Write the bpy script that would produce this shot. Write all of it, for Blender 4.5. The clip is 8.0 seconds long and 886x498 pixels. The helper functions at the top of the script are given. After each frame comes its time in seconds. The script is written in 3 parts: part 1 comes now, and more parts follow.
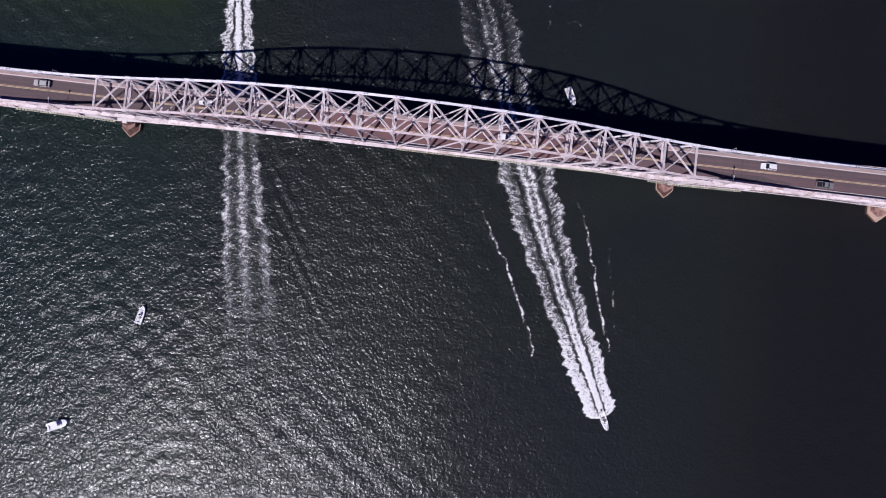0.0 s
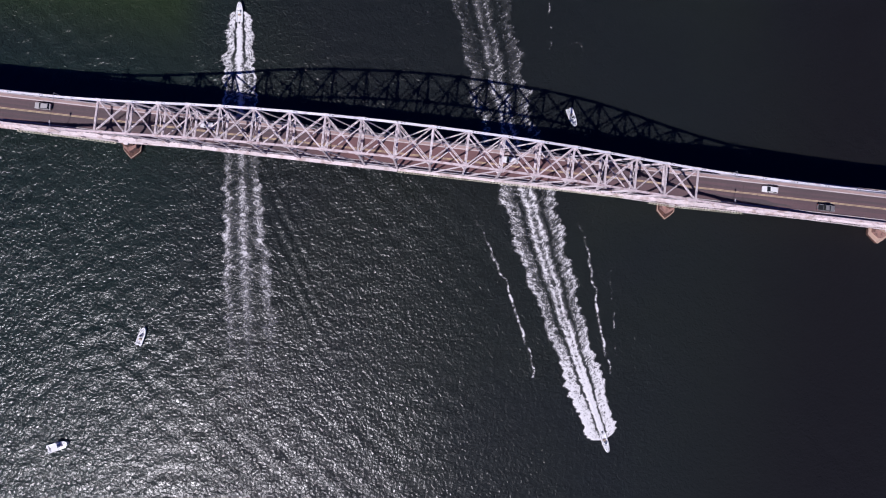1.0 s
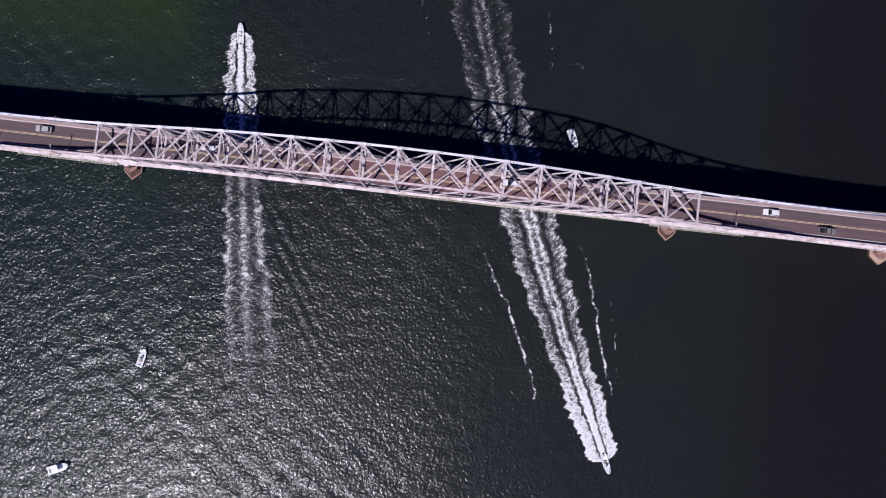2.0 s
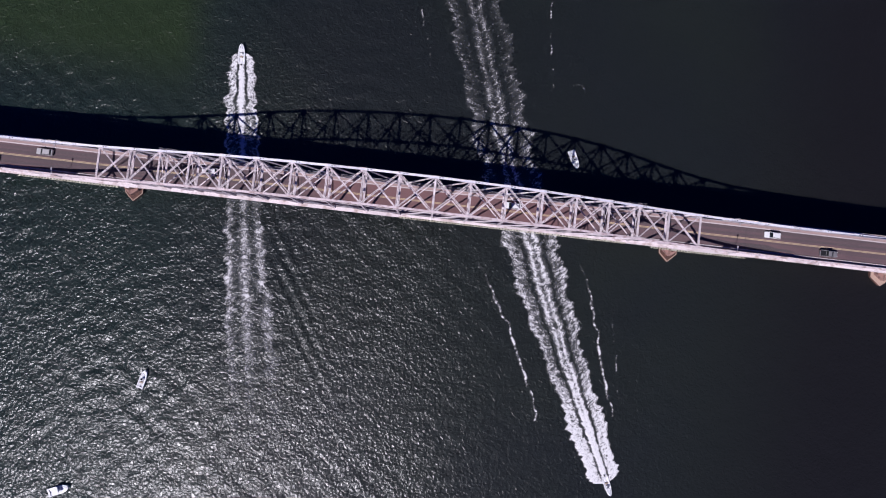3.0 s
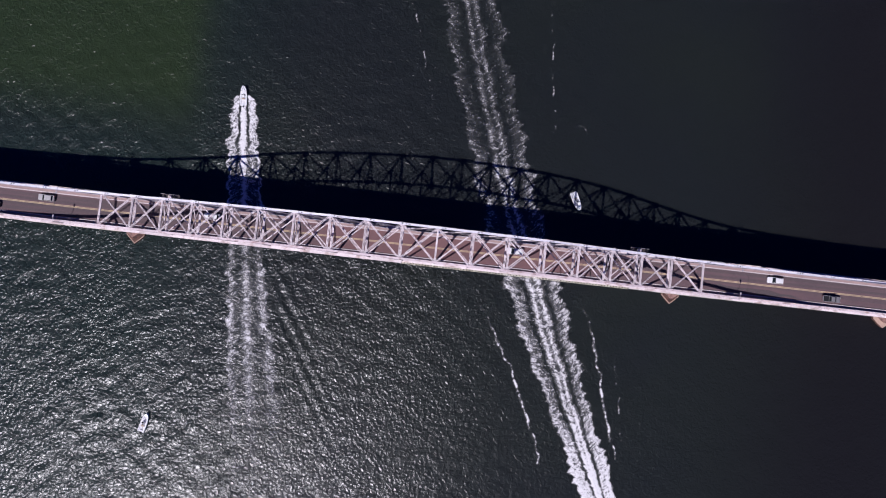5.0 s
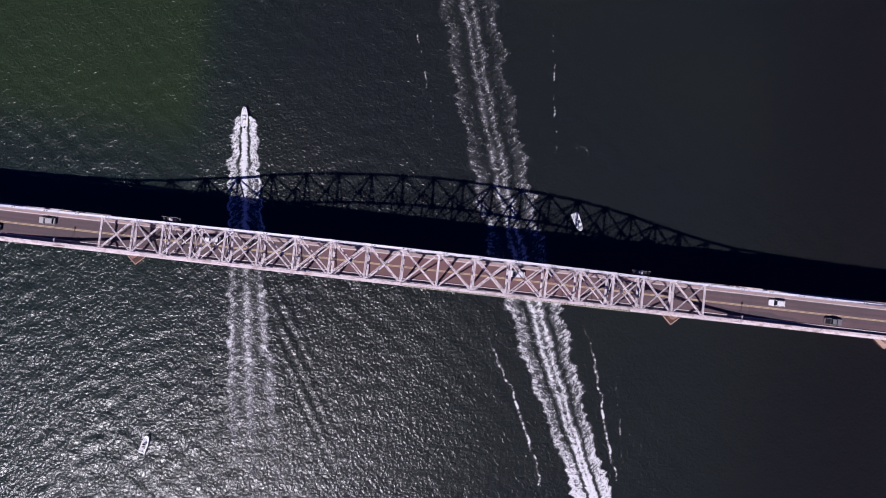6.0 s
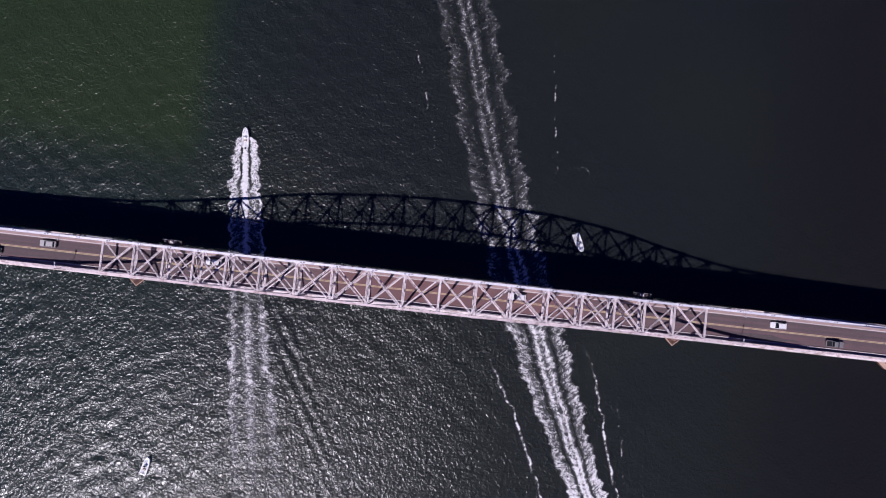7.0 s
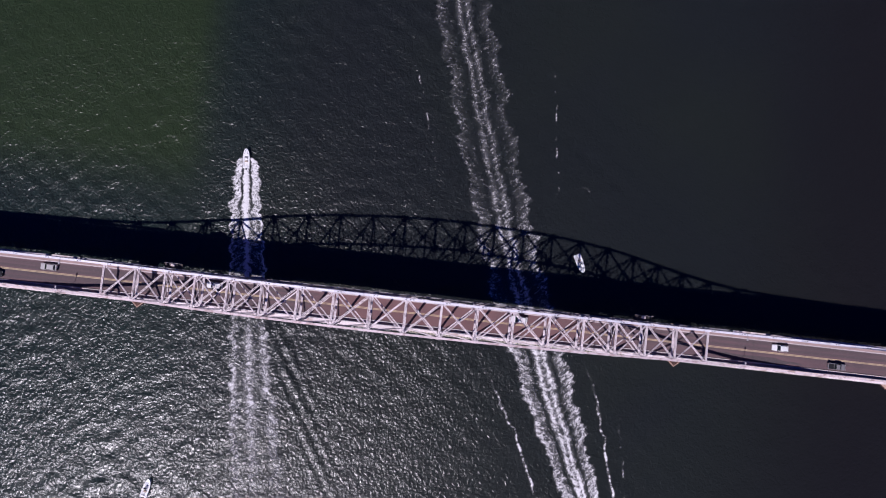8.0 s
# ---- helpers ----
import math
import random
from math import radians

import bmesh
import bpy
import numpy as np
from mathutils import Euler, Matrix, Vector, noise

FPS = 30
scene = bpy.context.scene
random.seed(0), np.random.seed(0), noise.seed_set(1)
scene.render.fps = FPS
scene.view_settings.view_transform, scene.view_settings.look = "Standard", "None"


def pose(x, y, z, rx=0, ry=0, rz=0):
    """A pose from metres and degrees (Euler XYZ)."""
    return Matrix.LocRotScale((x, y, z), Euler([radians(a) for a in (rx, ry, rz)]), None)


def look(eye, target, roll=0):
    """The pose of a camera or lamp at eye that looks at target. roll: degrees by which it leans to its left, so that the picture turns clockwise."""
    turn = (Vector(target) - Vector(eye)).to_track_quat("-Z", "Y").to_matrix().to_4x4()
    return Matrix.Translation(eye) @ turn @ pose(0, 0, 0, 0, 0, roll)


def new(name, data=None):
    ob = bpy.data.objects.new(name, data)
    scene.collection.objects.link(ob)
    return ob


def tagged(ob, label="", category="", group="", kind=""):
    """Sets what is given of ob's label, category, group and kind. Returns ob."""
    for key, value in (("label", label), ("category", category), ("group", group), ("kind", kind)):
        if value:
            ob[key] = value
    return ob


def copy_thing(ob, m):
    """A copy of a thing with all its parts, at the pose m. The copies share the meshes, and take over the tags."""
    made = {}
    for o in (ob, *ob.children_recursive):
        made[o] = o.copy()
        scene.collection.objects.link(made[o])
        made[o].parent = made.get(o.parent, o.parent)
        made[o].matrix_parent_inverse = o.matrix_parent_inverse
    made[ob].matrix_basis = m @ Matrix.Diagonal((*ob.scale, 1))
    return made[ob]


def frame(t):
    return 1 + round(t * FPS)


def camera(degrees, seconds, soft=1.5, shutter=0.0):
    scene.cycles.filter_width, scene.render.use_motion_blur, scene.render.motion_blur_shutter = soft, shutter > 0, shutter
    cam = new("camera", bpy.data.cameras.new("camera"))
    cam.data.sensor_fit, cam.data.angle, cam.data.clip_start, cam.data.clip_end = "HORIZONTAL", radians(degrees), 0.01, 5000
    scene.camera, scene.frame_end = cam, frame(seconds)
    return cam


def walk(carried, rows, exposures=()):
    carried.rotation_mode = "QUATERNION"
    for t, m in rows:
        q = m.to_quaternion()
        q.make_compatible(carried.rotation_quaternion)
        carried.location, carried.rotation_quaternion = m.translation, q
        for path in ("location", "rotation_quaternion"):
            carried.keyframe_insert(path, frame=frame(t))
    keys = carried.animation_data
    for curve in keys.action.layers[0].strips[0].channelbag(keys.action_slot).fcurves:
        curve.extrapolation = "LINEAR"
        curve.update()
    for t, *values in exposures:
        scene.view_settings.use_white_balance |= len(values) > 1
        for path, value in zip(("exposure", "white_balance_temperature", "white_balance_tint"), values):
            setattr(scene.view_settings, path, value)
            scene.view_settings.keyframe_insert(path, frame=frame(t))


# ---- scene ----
cam = camera(72.0, 8.0, soft=1.1)
PATH = [
    (0.0, pose(14.79, -39.63, 196.29, 1.829, -0.955, 6.362)),
    (2.0, pose(12.61, -26.93, 196.47, 2.059, -0.994, 6.427)),
    (4.0, pose(10.42, -14.22, 196.65, 2.273, -1.021, 6.451)),
    (6.0, pose(8.24, -1.52, 196.84, 2.469, -1.037, 6.436)),
    (8.0, pose(6.06, 11.18, 197.02, 2.647, -1.042, 6.380)),
]
walk(cam, PATH, [(0.0, 0.08, 5960, 13), (4.5, 0.08, 5960, 13), (6.0, 0.06, 5960, 17), (8.0, 0.05, 5960, 18)])

# ---- daylight ----
SHADE = (0.436, 0.727)          # ground shift of a shadow per metre of height
sun_dir = Vector((-SHADE[0], -SHADE[1], 1.0)).normalized()
world = bpy.data.worlds.new("sky")
scene.world = world
world.use_nodes = True
wn = world.node_tree
sky = wn.nodes.new("ShaderNodeTexSky")
sky.sky_type = "NISHITA"
sky.sun_disc = False
sky.dust_density, sky.ozone_density = 0.2, 4.0
sky.sun_elevation = math.asin(sun_dir.z)
sky.sun_rotation = math.atan2(sun_dir.x, sun_dir.y)
sky_bg = wn.nodes["Background"]
sky_bg.inputs["Strength"].default_value = 0.027
deep = wn.nodes.new("ShaderNodeHueSaturation")       # the deep blue of very clear, dry air
deep.inputs["Hue"].default_value = 0.54
deep.inputs["Saturation"].default_value = 1.6
wn.links.new(sky.outputs[0], deep.inputs["Color"])
wn.links.new(deep.outputs[0], sky_bg.inputs["Color"])
lamp_data = bpy.data.lights.new("sun", "SUN")
lamp_data.energy = 4.5
lamp_data.angle = radians(0.53)
lamp_data.color = (1.0, 0.925, 0.915)
sun = new("sun", lamp_data)
sun.matrix_basis = look(sun_dir * 300, (0, 0, 0))


# ---- materials ----
def nodes_of(name):
    m = bpy.data.materials.new(name)
    m.use_nodes = True
    nt = m.node_tree
    return m, nt, nt.nodes["Principled BSDF"]


def mixed(nt, fac, a, b):
    n = nt.nodes.new("ShaderNodeMix")
    n.data_type = "RGBA"
    if isinstance(fac, float):
        n.inputs["Factor"].default_value = fac
    else:
        nt.links.new(fac, n.inputs["Factor"])
    for key, value in ((6, a), (7, b)):
        if isinstance(value, tuple):
            n.inputs[key].default_value = (*value, 1)
        else:
            nt.links.new(value, n.inputs[key])
    return n.outputs[2]


def noise_of(nt, scale, detail=4.0, rough=0.55, stretch=None, distort=0.0, space="Object"):
    co = nt.nodes.new("ShaderNodeTexCoord").outputs[space]
    if stretch:
        mp = nt.nodes.new("ShaderNodeMapping")
        mp.inputs["Scale"].default_value = stretch
        nt.links.new(co, mp.inputs[0])
        co = mp.outputs[0]
    n = nt.nodes.new("ShaderNodeTexNoise")
    n.inputs["Scale"].default_value = scale
    n.inputs["Detail"].default_value = detail
    n.inputs["Roughness"].default_value = rough
    n.inputs["Distortion"].default_value = distort
    nt.links.new(co, n.inputs["Vector"])
    return n.outputs["Fac"]


def ramp(nt, value, lo, hi):
    n = nt.nodes.new("ShaderNodeMapRange")
    n.interpolation_type = "SMOOTHSTEP"
    n.inputs["From Min"].default_value = lo
    n.inputs["From Max"].default_value = hi
    nt.links.new(value, n.inputs["Value"])
    return n.outputs[0]


def bumped(nt, bsdf, height, strength, distance):
    b = nt.nodes.new("ShaderNodeBump")
    b.inputs["Strength"].default_value = strength
    b.inputs["Distance"].default_value = distance
    nt.links.new(height, b.inputs["Height"])
    nt.links.new(b.outputs[0], bsdf.inputs["Normal"])
    return b


def worn(name, base, stain, lo, hi, scale, rough=0.6, fine=None, metal=0.0, bump=0.02, vary=0.12):
    """Paint, stone or steel with stains at a large scale and grain at a small one."""
    m, nt, b = nodes_of(name)
    big = ramp(nt, noise_of(nt, scale, 5, 0.6), lo, hi)
    col = mixed(nt, big, base, stain)
    grain = noise_of(nt, scale * 9, 3, 0.6)
    col = mixed(nt, ramp(nt, grain, 0.35, 0.75), col, fine or tuple(c * 0.75 for c in base))
    info = nt.nodes.new("ShaderNodeObjectInfo")
    hsv = nt.nodes.new("ShaderNodeHueSaturation")
    nt.links.new(col, hsv.inputs["Color"])
    mr = nt.nodes.new("ShaderNodeMapRange")
    mr.inputs["To Min"].default_value, mr.inputs["To Max"].default_value = 1 - vary, 1 + vary
    nt.links.new(info.outputs["Random"], mr.inputs["Value"])
    nt.links.new(mr.outputs[0], hsv.inputs["Value"])
    nt.links.new(hsv.outputs[0], b.inputs["Base Color"])
    b.inputs["Roughness"].default_value = rough
    b.inputs["Metallic"].default_value = metal
    bumped(nt, b, grain, 0.5, bump)
    return m


def plain(name, colour, rough=0.4, metal=0.0):
    m, nt, b = nodes_of(name)
    b.inputs["Base Color"].default_value = (*colour, 1)
    b.inputs["Roughness"].default_value = rough
    b.inputs["Metallic"].default_value = metal
    return m


STEEL = worn("weathered lilac-grey bridge paint", (0.80, 0.71, 0.73), (0.40, 0.25, 0.22), 0.54, 0.76, 0.35, 0.55, (0.62, 0.55, 0.57))
STEEL_TOP = worn("pale chord paint", (0.82, 0.80, 0.88), (0.46, 0.40, 0.43), 0.52, 0.74, 0.5, 0.55, (0.66, 0.63, 0.71))
STEEL_WORN = worn("rust-blotched pink chord paint", (0.74, 0.62, 0.64), (0.34, 0.21, 0.19), 0.48, 0.66, 0.6, 0.6, (0.52, 0.43, 0.45))
STEEL_LOW = worn("rust-streaked pink-grey paint", (0.80, 0.70, 0.71), (0.38, 0.26, 0.23), 0.47, 0.66, 0.42, 0.6, (0.56, 0.49, 0.49))
# dark copy of the fascia paint, with the downstream edge's shade in its colour
STEEL_SHADED = worn("shaded grey girder paint", (0.30, 0.29, 0.32), (0.16, 0.14, 0.15), 0.45, 0.65, 0.5, 0.65)
PLATE = worn("cream plate paint over rust", (0.58, 0.56, 0.45), (0.28, 0.24, 0.17), 0.44, 0.64, 0.6, 0.65, (0.44, 0.42, 0.33))
GALV = worn("galvanised rail", (0.50, 0.47, 0.50), (0.34, 0.30, 0.31), 0.5, 0.75, 0.8, 0.45, None, 0.3)


def asphalt_material():
    """Worn surface: long wheel tracks, mottling and fine aggregate."""
    m, nt, b = nodes_of("worn brown-grey asphalt")
    mottle = ramp(nt, noise_of(nt, 0.12, 5, 0.6), 0.40, 0.65)
    col = mixed(nt, mottle, (0.138, 0.082, 0.089), (0.110, 0.068, 0.076))
    tracks = ramp(nt, noise_of(nt, 1.0, 2, 0.5, (0.006, 1.1, 1.0)), 0.40, 0.66)
    col = mixed(nt, tracks, col, (0.086, 0.063, 0.068))
    patches = ramp(nt, noise_of(nt, 0.5, 2, 0.5, (0.12, 0.5, 1.0)), 0.62, 0.66)
    col = mixed(nt, patches, col, (0.075, 0.058, 0.062))
    # redder surfacing over the middle of the main span
    place = nt.nodes.new("ShaderNodeSeparateXYZ")
    nt.links.new(nt.nodes.new("ShaderNodeTexCoord").outputs["Object"], place.inputs[0])
    span = nt.nodes.new("ShaderNodeMath")
    span.operation = "MULTIPLY"
    nt.links.new(ramp(nt, place.outputs["X"], -36, -14), span.inputs[0])
    nt.links.new(ramp(nt, place.outputs["X"], 62, 44), span.inputs[1])
    col = mixed(nt, span.outputs[0], col, mixed(nt, mottle, (0.172, 0.086, 0.086), (0.138, 0.072, 0.074)))
    grain = noise_of(nt, 6.0, 3, 0.6)
    col = mixed(nt, ramp(nt, grain, 0.45, 0.8), col, (0.145, 0.110, 0.112))
    nt.links.new(col, b.inputs["Base Color"])
    b.inputs["Roughness"].default_value = 0.9
    bumped(nt, b, grain, 0.5, 0.01)
    return m


ASPHALT = asphalt_material()
WALK = worn("tan concrete walk", (0.37, 0.265, 0.25), (0.26, 0.185, 0.175), 0.45, 0.7, 0.3, 0.85, (0.31, 0.225, 0.215), 0, 0.01, 0.05)
CURB = worn("pale curb concrete", (0.60, 0.52, 0.52), (0.42, 0.35, 0.34), 0.5, 0.75, 0.5, 0.8, None, 0, 0.01, 0.08)
YELLOW = worn("worn yellow road paint", (0.58, 0.44, 0.28), (0.36, 0.27, 0.18), 0.5, 0.75, 0.4, 0.8, (0.52, 0.39, 0.22), 0, 0.002, 0.05)
JOINT = worn("dark steel joint", (0.06, 0.05, 0.05), (0.1, 0.07, 0.05), 0.5, 0.7, 1.0, 0.6)
STONE = worn("brown-pink granite", (0.105, 0.048, 0.036), (0.022, 0.013, 0.011), 0.42, 0.56, 0.9, 0.9, (0.17, 0.085, 0.066), 0, 0.06)
GRANITE = worn("mottled pink granite", (0.27, 0.15, 0.125), (0.075, 0.040, 0.034), 0.44, 0.60, 0.7, 0.9, (0.36, 0.22, 0.19), 0, 0.05)
COPING = worn("pale granite coping", (0.46, 0.32, 0.25), (0.28, 0.18, 0.15), 0.5, 0.7, 0.8, 0.8, None, 0, 0.03)


def water_material():
    m, nt, b = nodes_of("dark river water")
    tint = ramp(nt, noise_of(nt, 0.011, 3, 0.5), 0.42, 0.62)
    col = mixed(nt, tint, (0.0120, 0.0148, 0.0154), (0.0134, 0.0169, 0.0150))
    # a green weedy shallow at the downstream end
    place = nt.nodes.new("ShaderNodeSeparateXYZ")
    nt.links.new(nt.nodes.new("ShaderNodeTexCoord").outputs["Object"], place.inputs[0])
    west, north = ramp(nt, place.outputs["X"], -62, -80), ramp(nt, place.outputs["Y"], 14, 46)
    weed = nt.nodes.new("ShaderNodeMath")
    weed.operation = "MULTIPLY"
    nt.links.new(west, weed.inputs[0])
    nt.links.new(north, weed.inputs[1])
    col = mixed(nt, weed.outputs[0], col, (0.019, 0.031, 0.013))
    # teal silt off the downstream bank, a deep tone, darker and browner, towards the far one
    silt = ramp(nt, place.outputs["X"], -30, -95)
    col = mixed(nt, silt, col, mixed(nt, weed.outputs[0], (0.0104, 0.0186, 0.0164), col))
    deep = ramp(nt, place.outputs["X"], 85, 150)
    col = mixed(nt, deep, col, (0.0104, 0.0104, 0.0110))
    nt.links.new(col, b.inputs["Base Color"])
    b.inputs["Roughness"].default_value = 0.275
    b.inputs["IOR"].default_value = 1.45
    # light wanders a little way through the silty water before it comes back
    b.subsurface_method = "BURLEY"
    b.inputs["Subsurface Weight"].default_value = 1.0
    b.inputs["Subsurface Radius"].default_value = (1.1, 1.2, 1.3)
    b.inputs["Subsurface Scale"].default_value = 1.0
    chop = noise_of(nt, 0.92, 2.6, 0.5, (0.98, 1.04, 1.0), 0.6)
    relief = bumped(nt, b, chop, 1.0, 0.39)
    # calmer water towards the lee bank
    lee = nt.nodes.new("ShaderNodeMapRange")
    lee.interpolation_type = "SMOOTHSTEP"
    for key, value in (("From Min", -20), ("From Max", 52), ("To Min", 1.0), ("To Max", 0.5)):
        lee.inputs[key].default_value = value
    nt.links.new(place.outputs["X"], lee.inputs["Value"])
    # cat's paws: patches of rougher and smoother water
    gust = nt.nodes.new("ShaderNodeMapRange")
    for key, value in (("From Min", 0.35), ("From Max", 0.65), ("To Min", 0.74), ("To Max", 1.16)):
        gust.inputs[key].default_value = value
    nt.links.new(noise_of(nt, 0.028, 3, 0.55, (1.0, 0.8, 1.0), 0.5), gust.inputs["Value"])
    wind = nt.nodes.new("ShaderNodeMath")
    wind.operation = "MULTIPLY"
    nt.links.new(lee.outputs[0], wind.inputs[0])
    nt.links.new(gust.outputs[0], wind.inputs[1])
    # the water downwind of the bridge lies a little smoother
    past = nt.nodes.new("ShaderNodeMapRange")
    past.interpolation_type = "SMOOTHSTEP"
    for key, value in (("From Min", 0), ("From Max", 40), ("To Min", 1.0), ("To Max", 0.80)):
        past.inputs[key].default_value = value
    nt.links.new(place.outputs["Y"], past.inputs["Value"])
    both = nt.nodes.new("ShaderNodeMath")
    both.operation = "MULTIPLY"
    nt.links.new(wind.outputs[0], both.inputs[0])
    nt.links.new(past.outputs[0], both.inputs[1])
    # a calm eddy up and down the stream of the western pier
    band = nt.nodes.new("ShaderNodeMath")
    band.operation = "MULTIPLY"
    nt.links.new(ramp(nt, place.outputs["X"], -96, -84), band.inputs[0])
    nt.links.new(ramp(nt, place.outputs["X"], -66, -78), band.inputs[1])
    reach = nt.nodes.new("ShaderNodeMath")
    reach.operation = "MULTIPLY"
    nt.links.new(ramp(nt, place.outputs["Y"], -62, -25), reach.inputs[0])
    nt.links.new(ramp(nt, place.outputs["Y"], 50, 36), reach.inputs[1])
    eddy = nt.nodes.new("ShaderNodeMath")
    eddy.operation = "MULTIPLY"
    nt.links.new(band.outputs[0], eddy.inputs[0])
    nt.links.new(reach.outputs[0], eddy.inputs[1])
    calm = nt.nodes.new("ShaderNodeMapRange")
    calm.inputs["To Min"].default_value, calm.inputs["To Max"].default_value = 1.0, 0.62
    nt.links.new(eddy.outputs[0], calm.inputs["Value"])
    still = nt.nodes.new("ShaderNodeMath")
    still.operation = "MULTIPLY"
    nt.links.new(both.outputs[0], still.inputs[0])
    nt.links.new(calm.outputs[0], still.inputs[1])
    nt.links.new(still.outputs[0], relief.inputs["Strength"])
    return m


def foam_material():
    m, nt, b = nodes_of("white wake foam")
    att = nt.nodes.new("ShaderNodeAttribute")
    att.attribute_name = "foam"
    lump = noise_of(nt, 0.80, 6, 0.70, (0.85, 1.2, 1.0), 0.8, "UV")
    fine = noise_of(nt, 2.2, 3, 0.6)
    add = nt.nodes.new("ShaderNodeMath")
    add.operation = "MULTIPLY_ADD"
    nt.links.new(fine, add.inputs[0])
    add.inputs[1].default_value = 0.35
    # lacy threads where a second noise crosses its middle
    lace = nt.nodes.new("ShaderNodeMath")
    lace.operation = "PINGPONG"
    nt.links.new(noise_of(nt, 0.55, 4, 0.62, (1.0, 1.1, 1.0), 1.4, "UV"), lace.inputs[0])
    lace.inputs[1].default_value = 0.5
    thread = ramp(nt, lace.outputs[0], 0.36, 0.5)
    laced = nt.nodes.new("ShaderNodeMath")
    laced.operation = "MULTIPLY_ADD"
    nt.links.new(thread, laced.inputs[0])
    laced.inputs[1].default_value = 0.24
    nt.links.new(lump, laced.inputs[2])
    # feathers combed across the wake by the outward flow
    comb = nt.nodes.new("ShaderNodeMath")
    comb.operation = "MULTIPLY_ADD"
    nt.links.new(noise_of(nt, 1.0, 3, 0.55, (0.22, 1.25, 1.0), 0.35, "UV"), comb.inputs[0])
    comb.inputs[1].default_value = 0.42
    off = nt.nodes.new("ShaderNodeMath")
    off.operation = "SUBTRACT"
    nt.links.new(laced.outputs[0], off.inputs[0])
    off.inputs[1].default_value = 0.21
    nt.links.new(off.outputs[0], comb.inputs[2])
    nt.links.new(comb.outputs[0], add.inputs[2])
    total = nt.nodes.new("ShaderNodeMath")
    total.operation = "ADD"
    nt.links.new(add.outputs[0], total.inputs[0])
    nt.links.new(att.outputs["Fac"], total.inputs[1])
    white = ramp(nt, total.outputs[0], 1.03, 1.52)
    # a thin grey veil of bubbles under and between the threads
    veil = nt.nodes.new("ShaderNodeMath")
    veil.operation = "MULTIPLY"
    nt.links.new(ramp(nt, att.outputs["Fac"], 0.05, 0.55), veil.inputs[0])
    nt.links.new(ramp(nt, noise_of(nt, 0.22, 4, 0.6, None, 0.5, "UV"), 0.25, 0.75), veil.inputs[1])
    both = nt.nodes.new("ShaderNodeMath")
    both.operation = "MULTIPLY_ADD"
    both.use_clamp = True
    nt.links.new(veil.outputs[0], both.inputs[0])
    both.inputs[1].default_value = 0.26
    nt.links.new(white, both.inputs[2])
    cover = both.outputs[0]
    b.inputs["Base Color"].default_value = (0.77, 0.755, 0.77, 1)
    b.inputs["Roughness"].default_value = 0.9
    bumped(nt, b, lump, 0.8, 0.3)
    clear = nt.nodes.new("ShaderNodeBsdfTransparent")
    mix = nt.nodes.new("ShaderNodeMixShader")
    out = nt.nodes["Material Output"]
    nt.links.new(cover, mix.inputs[0])
    nt.links.new(clear.outputs[0], mix.inputs[1])
    nt.links.new(b.outputs[0], mix.inputs[2])
    nt.links.new(mix.outputs[0], out.inputs["Surface"])
    return m


WATER = water_material()
FOAM = foam_material()
WHITE = worn("white gelcoat", (0.78, 0.78, 0.80), (0.62, 0.62, 0.63), 0.55, 0.8, 0.8, 0.3, (0.74, 0.74, 0.76), 0, 0.001, 0.03)
DECKGREY = worn("grey boat deck", (0.42, 0.42, 0.44), (0.3, 0.3, 0.31), 0.5, 0.8, 1.5, 0.6)
BLACK = plain("black plastic", (0.02, 0.02, 0.022), 0.4)
RUBBER = plain("tyre rubber", (0.02, 0.02, 0.02), 0.85)
CHROME = plain("steel trim", (0.6, 0.6, 0.62), 0.25, 1.0)
GLASS = plain("dark glazing", (0.015, 0.018, 0.02), 0.06)
LENS = plain("clear lamp lens", (0.7, 0.7, 0.68), 0.15)
RED = plain("red lamp lens", (0.35, 0.02, 0.02), 0.2)
SEAT = plain("tan vinyl", (0.35, 0.28, 0.22), 0.6)


